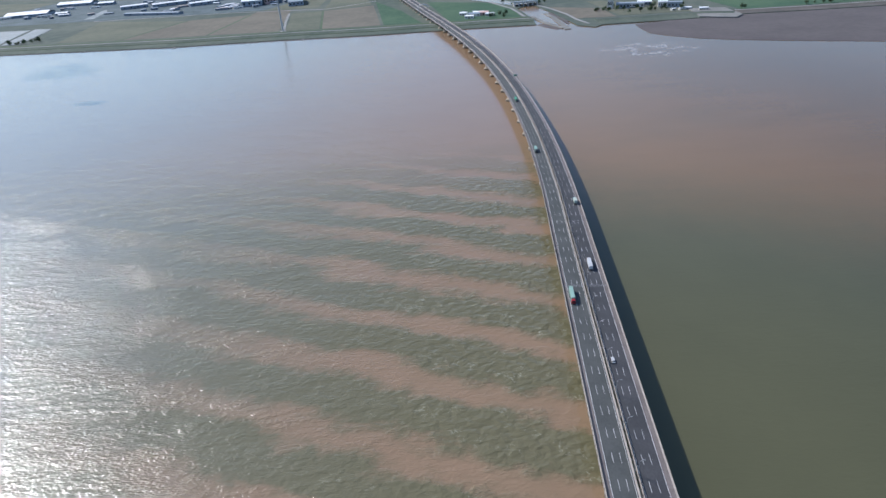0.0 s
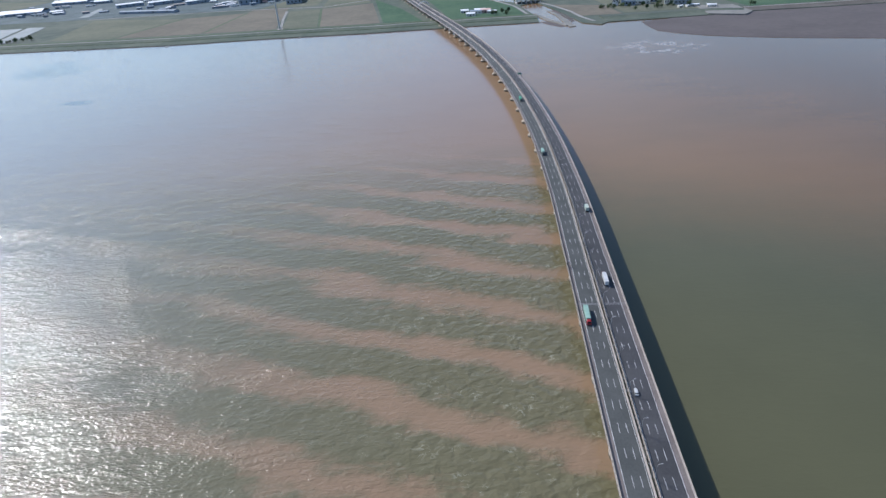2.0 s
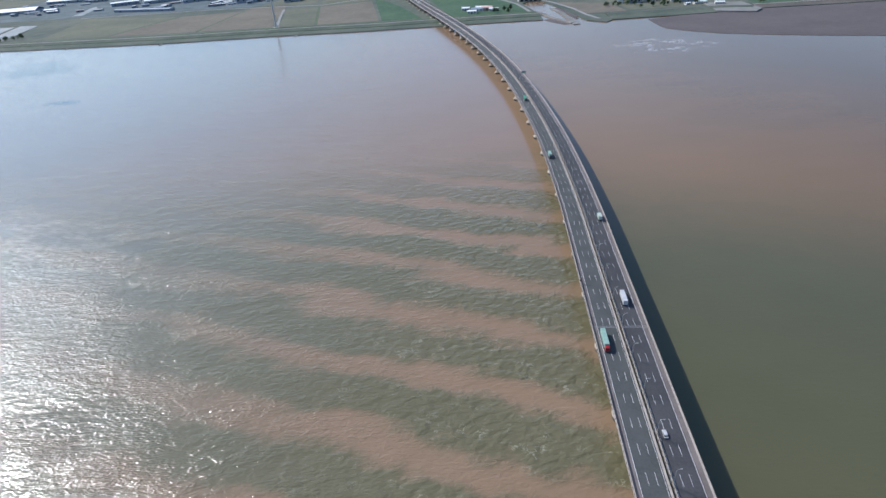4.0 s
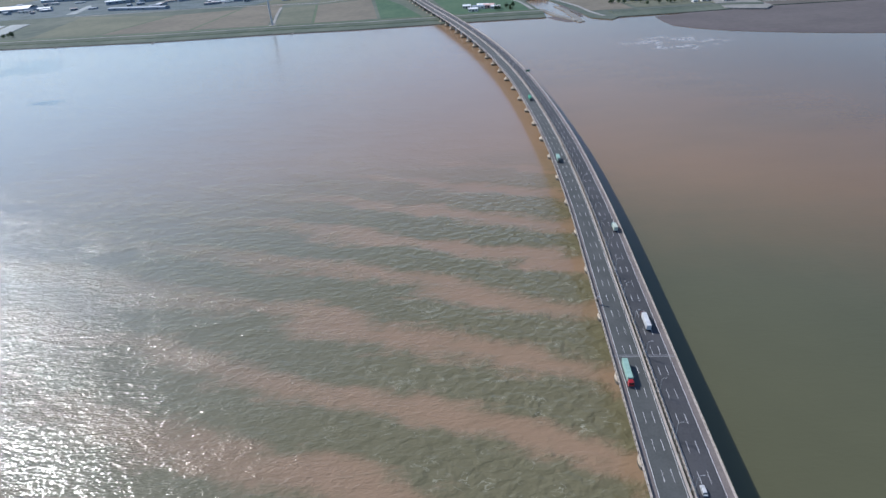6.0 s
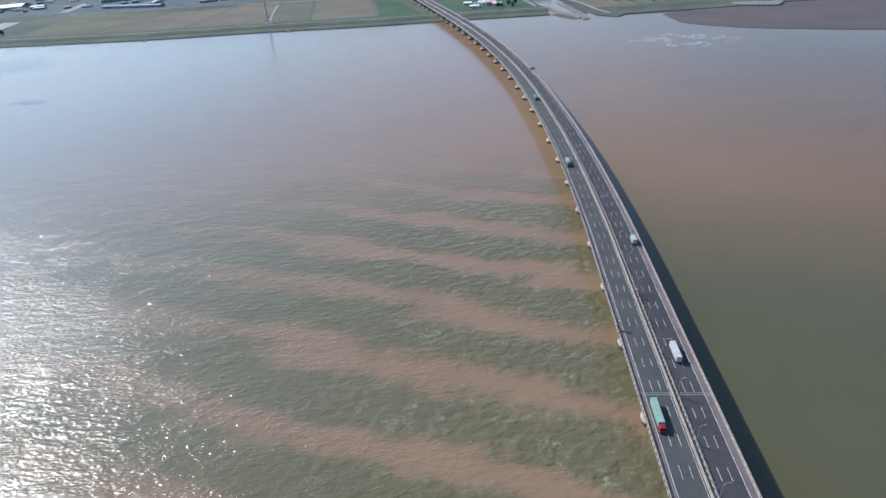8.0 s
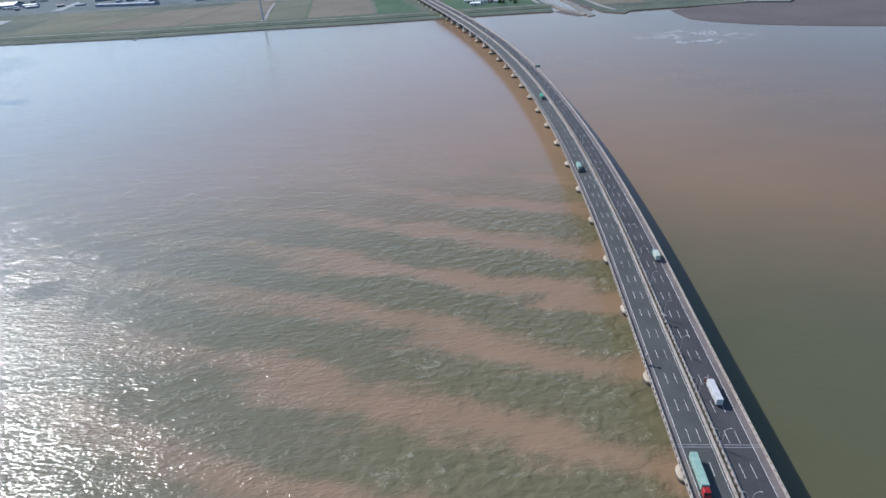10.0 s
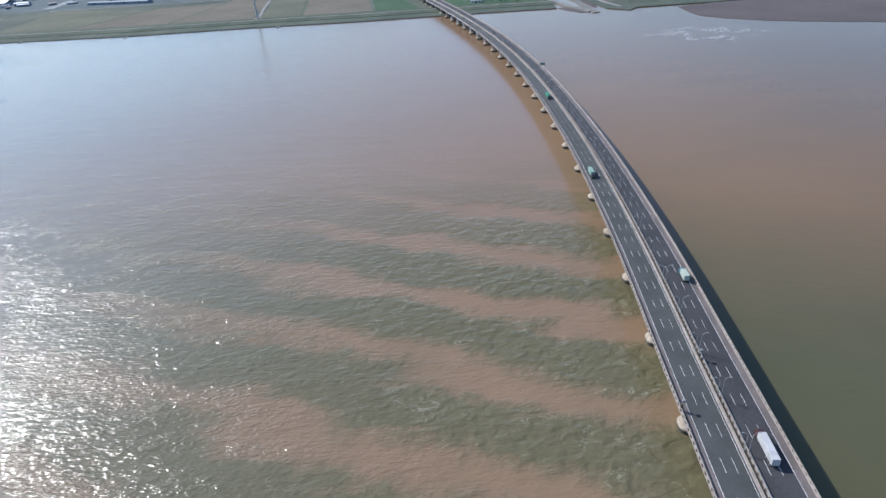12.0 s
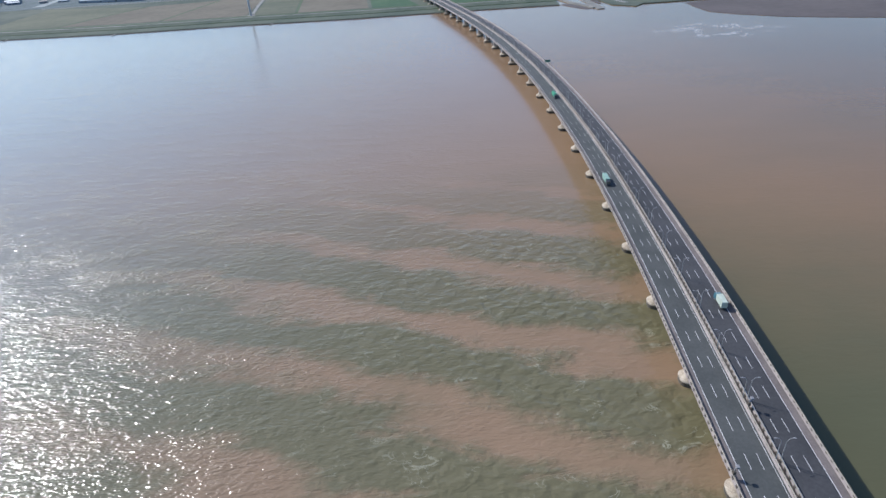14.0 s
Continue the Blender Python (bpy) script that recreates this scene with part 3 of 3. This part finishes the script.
def mast(s, q, out, label):
    p, a = along(s, q, ROAD_Z + 0.84)
    g = thing("camera_mast", label, "mast", "", "", pose(p.x, p.y, p.z, 0, 0, a))
    part("pole", tube(bmesh.new(), [(0, 0, 0), (0, 0, 3.8)], [0.16, 0.12]), STEEL, g)
    part("arm", tube(bmesh.new(), [(0, 0, 3.7), (out, 0, 3.9)], [0.08, 0.08]), STEEL, g)
    part("housing", box(bmesh.new(), out - 0.5, out + 0.5, -0.6, 0.6, 3.7, 4.5, 0.12), JOINT, g, "grey equipment housing")
    part("cabinet", box(bmesh.new(), -0.4, 0.4, -0.6, 0.6, 1.2, 2.6, 0.06), DARK_BROWN, g)


mast(s_of(366), -15.08, 0.6, "grey steel camera mast with a housing on the parapet")
mast(s_of(395) - 2.0, -0.6, 0.5, "grey steel camera mast on the median barrier")


def sign_gantry(s, q0, q1, panels, label, arched=False):
    p, a = along(s, 0, ROAD_Z)
    g = thing("sign_gantry", label, "sign gantry", "", "", pose(p.x, p.y, p.z, 0, 0, a))
    for q in (q0, q1):
        part("post", tube(bmesh.new(), [(q, 0, 0.8), (q, 0, 7.05)], [0.28, 0.24]), STEEL, g)
    if arched:
        pts = [(q0 + (q1 - q0) * t / 10, 0, 7.0 + 8.0 * math.sin(math.pi * t / 10)) for t in range(11)]
        part("beam", tube(bmesh.new(), pts, [0.95] * 11), TWHITE, g, "white arched beam")
    else:
        for z in (5.6, 6.8):
            part("beam", tube(bmesh.new(), [(q0, 0, z), (q1, 0, z)], [0.16, 0.16]), STEEL, g)
    for c, w in panels:
        part("sign_panel", box(bmesh.new(), c - w / 2, c + w / 2, -0.45, -0.3, 5.0, 7.4), SIGN, g, "green sign panel")


sign_gantry(s_of(888), 9.5, 15.08, [(12.0, 5.4)], "steel gantry with a green sign over the lanes")
sign_gantry(s_of(1720), -15.08, 15.08, [], "white arched gantry across the viaduct", True)


# ---- vehicles ----
def wheel(g, x, y, r):
    w = part("wheel", tube(bmesh.new(), [(x - 0.15, y, r), (x + 0.15, y, r)], [r, r], 14), RUBBER, g)
    part("rim", tube(bmesh.new(), [(x - 0.17, y, r), (x + 0.17, y, r)], [r * 0.5, r * 0.5], 10), STEEL, w)


def truck(y, q, heading, length, cab_mat, load_mat, label, tall=3.9):
    """A lorry, front towards +y in its own axes."""
    p, a = along(s_of(y), q, ROAD_Z + 0.013)
    g = thing("truck", label, "truck", "", "", pose(p.x, p.y, p.z, 0, 0, a + heading))
    L = length
    part("chassis", box(bmesh.new(), -0.45, 0.45, -L / 2 + 0.2, L / 2 - 0.4, 0.7, 1.05), RUBBER, g)
    part("cargo_box", box(bmesh.new(), -1.25, 1.25, -L / 2, L / 2 - 2.6, 1.06, tall, 0.09), load_mat, g)
    cab = part("cab", loft(bmesh.new(), [[(-1.2, L / 2 - 2.3, 0.6), (1.2, L / 2 - 2.3, 0.6), (1.2, L / 2, 0.6), (-1.2, L / 2, 0.6)],
                                          [(-1.2, L / 2 - 2.3, 1.9), (1.2, L / 2 - 2.3, 1.9), (1.2, L / 2, 1.9), (-1.2, L / 2, 1.9)],
                                          [(-1.15, L / 2 - 2.3, 3.0), (1.15, L / 2 - 2.3, 3.0), (1.12, L / 2 - 0.25, 2.95), (-1.12, L / 2 - 0.25, 2.95)],
                                          [(-0.95, L / 2 - 2.2, 3.3), (0.95, L / 2 - 2.2, 3.3), (0.9, L / 2 - 0.9, 3.2), (-0.9, L / 2 - 0.9, 3.2)]]), cab_mat, g)
    part("windscreen", loft(bmesh.new(), [[(-1.0, L / 2 - 0.02, 1.95), (1.0, L / 2 - 0.02, 1.95), (1.0, L / 2 + 0.03, 1.95), (-1.0, L / 2 + 0.03, 1.95)],
                                           [(-1.0, L / 2 - 0.24, 2.85), (1.0, L / 2 - 0.24, 2.85), (1.0, L / 2 - 0.18, 2.85), (-1.0, L / 2 - 0.18, 2.85)]]), GLASS, cab)
    part("bumper", box(bmesh.new(), -1.22, 1.22, L / 2 - 0.1, L / 2 + 0.12, 0.45, 0.95, 0.05), TDARK, cab)
    for y_w in [L / 2 - 1.1, -L / 2 + 1.3, -L / 2 + 2.6] + ([-L / 2 + 3.9, L / 2 - 3.6] if L > 11 else []):
        for x in (-1.05, 1.05):
            wheel(g, x, y_w, 0.5)


truck(773.0, -6.7, 180, 13, TDARK, TGREEN, "green-sheeted truck with a dark cab on the viaduct")
truck(580.0, -9.9, 180, 12, TDARK, TPALE, "pale green truck with a dark cab on the viaduct")
truck(309.0, -10.4, 180, 16, TRED, TPALE, "articulated truck with red cab and pale green box")
truck(452.0, 10.6, 0, 9, TBLUE, TMINT, "short pale green box truck on the viaduct")
truck(348.5, 6.9, 0, 14, TMAROON, TWHITE, "white box truck with a maroon cab on the viaduct")


def car(y, q, heading, paint, label):
    p, a = along(s_of(y), q, ROAD_Z + 0.013)
    g = thing("car", label, "car", "", "", pose(p.x, p.y, p.z, 0, 0, a + heading))
    part("body", box(bmesh.new(), -0.9, 0.9, -2.3, 2.3, 0.25, 0.85, 0.15), paint, g)
    part("roof", box(bmesh.new(), -0.78, 0.78, -1.5, 1.0, 1.1, 1.48, 0.12, 0.9), paint, g)
    part("window_band", box(bmesh.new(), -0.84, 0.84, -1.9, 1.5, 0.8, 1.16, 0.03, 0.85), GLASS, g, "dark car windows")
    for y_w in (-1.4, 1.4):
        for x in (-0.8, 0.8):
            wheel(g, x, y_w, 0.33)


car(247.0, 4.4, 0, TWHITE, "small white car on the viaduct")
car(1136.0, 6.5, 0, TDARK, "small dark car far along the viaduct")


# ---- land buildings ----
def building(name, x, y, w, d, h, turn, wall, roof, label, category="warehouse", pitch=0.08, openings=4):
    """A hall with a shallow gabled roof; its front faces -y before the turn."""
    g = thing(name, label, category, "", "", pose(x, y, 1.4, 0, 0, turn))
    part("wall", box(bmesh.new(), -w / 2, w / 2, -d / 2, d / 2, -0.2, h), wall, g)
    e = 0.6
    rise = d * pitch
    prof = [(-d / 2 - e, h + 0.01), (0, h + rise), (d / 2 + e, h + 0.01), (d / 2 + e, h + 0.5), (0, h + rise + 0.5), (-d / 2 - e, h + 0.5)]
    part("roof", loft(bmesh.new(), [[(-w / 2 - e, yy, zz) for yy, zz in prof], [(w / 2 + e, yy, zz) for yy, zz in prof]]), roof, g)
    for i in range(openings):
        cx = -w / 2 + w * (i + 0.5) / openings
        ow = min(5.0, w / openings * 0.5)
        part("window", box(bmesh.new(), cx - ow / 2, cx + ow / 2, -d / 2 - 0.12, -d / 2 + 0.1, h * 0.35, h * 0.7), GLASS, g)
    part("door", box(bmesh.new(), -2, 2, -d / 2 - 0.15, -d / 2 + 0.1, -0.1, min(4.0, h * 0.32)), TDARK, g)


for x, y, w, d, h, turn in ((-1104, 2446, 96, 34, 11, 31), (-968, 2464, 140, 36, 11, 34), (-821, 2400, 110, 34, 11, 36), (-845, 2515, 120, 36, 12, 15), (-1500, 2440, 150, 90, 9, 10), (-1465, 2735, 140, 80, 10, 4), (-1310, 2670, 60, 46, 9, 10), (-1350, 2392, 44, 30, 8, 10)):
    building("warehouse", x, y, w, d, h, turn, GREYW, WHITE, "long grey hall with a white sheet roof")
building("warehouse", -605, 2300, 70, 150, 18, 8, GREYW, WHITE, "tall grey works hall with windows")
building("warehouse", -545, 2310, 40, 90, 22, 8, ROSE, ROSE, "rose-coloured works building beside grey halls")
building("warehouse", -438, 2220, 50, 150, 14, 10, GREYW, GREYW, "grey works hall with a grey roof")
building("warehouse", -930, 2190, 230, 26, 7, -19, GREYW, GREYW, "low grey row of sheds")
for x, y, w, d, h, wm, rm in ((113, 1665, 14, 10, 5, CREAM, WHITE), (124, 1604, 16, 9, 5, CREAM, WHITE), (140, 1640, 22, 10, 5, CREAM, GREYW), (152, 1655, 20, 10, 6, CREAM, WHITE), (166, 1645, 18, 11, 6, ROSE, ROSE), (180, 1622, 16, 9, 5, CREAM, WHITE)):
    building("cottage", x, y, w * 1.4, d * 1.5, h * 1.2, -12, wm, rm, "small low building with a pale roof in a green field", "house", 0.15, 3)
for x, y, w, d, h, wm, rm in ((492, 1600, 14, 16, 24, CREAM, GREYW), (522, 1590, 34, 18, 12, GREYW, GREYW), (560, 1600, 40, 20, 9, CREAM, GREYW), (590, 1625, 36, 24, 8, GREYW, WHITE), (616, 1565, 22, 16, 13, CREAM, WHITE), (640, 1548, 34, 18, 12, GREYW, GREYW), (652, 1500, 16, 10, 5, CREAM, WHITE), (680, 1470, 20, 12, 6, CREAM, WHITE)):
    building("house", x, y, w, d, h, -20, wm, rm, "grey and white bank-side building among trees", "house", 0.12, 4)


for x, y, w, d, turn in ((618, 1500, 13, 7, 25), (638, 1501, 12, 7, 20), (658, 1500, 13, 6, 28), (618, 1583, 10, 8, -20), (638, 1605, 12, 8, -20)):
    building("hut", x, y, w, d, 4, turn, CREAM, WHITE, "small white-roofed hut on the bank", "hut", 0.12, 2)
for x, y, turn in ((-708, 2262, 60), (-692, 2200, 62), (-668, 2262, 60), (-660, 2215, 58)):
    building("warehouse", x, y, 46, 11, 6, turn, GREYW, WHITE, "narrow works hall with a white roof", "warehouse", 0.1, 3)


rng = random.Random(21)
for i in range(46):
    u, v = rng.random(), rng.random()
    sx, sy = -1600 + u * 1150, 2150 + v * 420 + (1 - u) * 160
    wm, rm = rng.choice(((GREYW, GREYW), (GREYW, WHITE), (CREAM, GREYW), (GREYW, CONCRETE)))
    building("shed", sx, sy, rng.uniform(14, 46), rng.uniform(10, 20), rng.uniform(4, 8), rng.choice((-18, 10, 30, 34)), wm, rm, "low grey works shed on a paved yard", "shed", 0.1, 2)


def sluice(x, y, turn):
    g = thing("sluice_gate", "concrete sluice with a gate house across the inlet", "sluice", "", "", pose(x, y, 0, 0, 0, turn))
    for i in range(6):
        part("pier", box(bmesh.new(), -34 + i * 13, -31 + i * 13, -8, 8, -3, 9), GIRDER, g)
    for i in range(5):
        part("gate", box(bmesh.new(), -31 + i * 13 + 0.01, -21.01 + i * 13, -1, 1, -3, 6), TDARK, g, "dark steel gate")
    part("gate_house", box(bmesh.new(), -36, 34, -5, 5, 9.01, 13), CREAM, g, "pale gate house")
    part("roof", box(bmesh.new(), -37, 35, -6, 6, 13.01, 13.8), GREYW, g)


sluice(297, 1762, 4)


def wind_turbine(x, y):
    g = thing("wind_turbine", "pale slender wind turbine behind the dike", "wind turbine", "", "", pose(x, y, 1.4))
    part("foundation", tube(bmesh.new(), [(0, 0, -0.3), (0, 0, 0.8)], [9, 8.5], 24), CONCRETE, g)
    part("tower", tube(bmesh.new(), [(0, 0, 0.7), (0, 0, 50), (0, 0, 98)], [2.3, 1.9, 1.3], 20), TWHITE, g)
    part("nacelle", box(bmesh.new(), -1.8, 1.8, -3, 7, 97.9, 101.5, 0.5), TWHITE, g)
    hub = part("hub", tube(bmesh.new(), [(0, -3.0, 99.7), (0, -5.2, 99.7)], [1.6, 0.8], 14), TWHITE, g)
    for k in range(3):
        t = radians(90 + 120 * k)
        part("blade", tube(bmesh.new(), [(math.cos(t) * r, -4.2, 99.7 + math.sin(t) * r) for r in (0.8, 8, 25, 42)], [0.8, 1.2, 0.8, 0.15], 8), TWHITE, hub)


wind_turbine(-365, 1612)


def tree():
    g = thing("tree", "dark green broad-leaved tree", "tree", "bank-side trees", "")
    part("trunk", tube(bmesh.new(), [(0, 0, -0.3), (0.1, 0, 2.2), (0.0, 0.1, 4.5), (0.3, 0.2, 6.5)], [0.32, 0.25, 0.18, 0.07], 7), BARK, g)
    bm = bmesh.new()
    rng = random.Random(4)
    for i in range(5):
        t = i * 1.3
        tube(bm, [(0, 0.05, 2.6 + i * 0.5), (math.cos(t) * 1.2, math.sin(t) * 1.2, 4.0 + i * 0.5), (math.cos(t) * 2.2, math.sin(t) * 2.2, 5.0 + i * 0.5)], [0.1, 0.07, 0.03], 5)
    part("limbs", bm, BARK, g)
    bm = bmesh.new()
    for _ in range(420):
        c = Vector((rng.gauss(0, 1.5), rng.gauss(0, 1.5), 5.4 + rng.gauss(0, 1.4)))
        u = Vector((rng.uniform(-1, 1), rng.uniform(-1, 1), rng.uniform(-1, 1))).normalized()
        w = u.orthogonal().normalized() * rng.uniform(0.3, 0.6)
        u *= rng.uniform(0.4, 0.8)
        bm.faces.new([bm.verts.new(c + k) for k in (-u, w * 0.7, u, -w * 0.7)])
    part("crown", bm, LEAF, g)
    return g


tree0 = tree()
rng = random.Random(9)
SPOTS = [(500, 1570, 60, 40, 14), (600, 1580, 60, 40, 14), (560, 1520, 90, 20, 10), (300, 1800, 60, 30, 12), (-1110, 1720, 40, 30, 10), (900, 1452, 200, 12, 10), (210, 1590, 40, 20, 6)]
done = False
for cx, cy, ax, ay, n in SPOTS:
    for _ in range(n):
        m = pose(cx + rng.uniform(-ax, ax), cy + rng.uniform(-ay, ay), 1.5, 0, 0, rng.uniform(0, 360))
        if done:
            t_ = copy_thing(tree0, m)
        else:
            t_ = tree0
            t_.matrix_basis = m
            done = True
        k = rng.uniform(0.8, 1.6)
        t_.scale = (k, k, k * rng.uniform(0.85, 1.1))
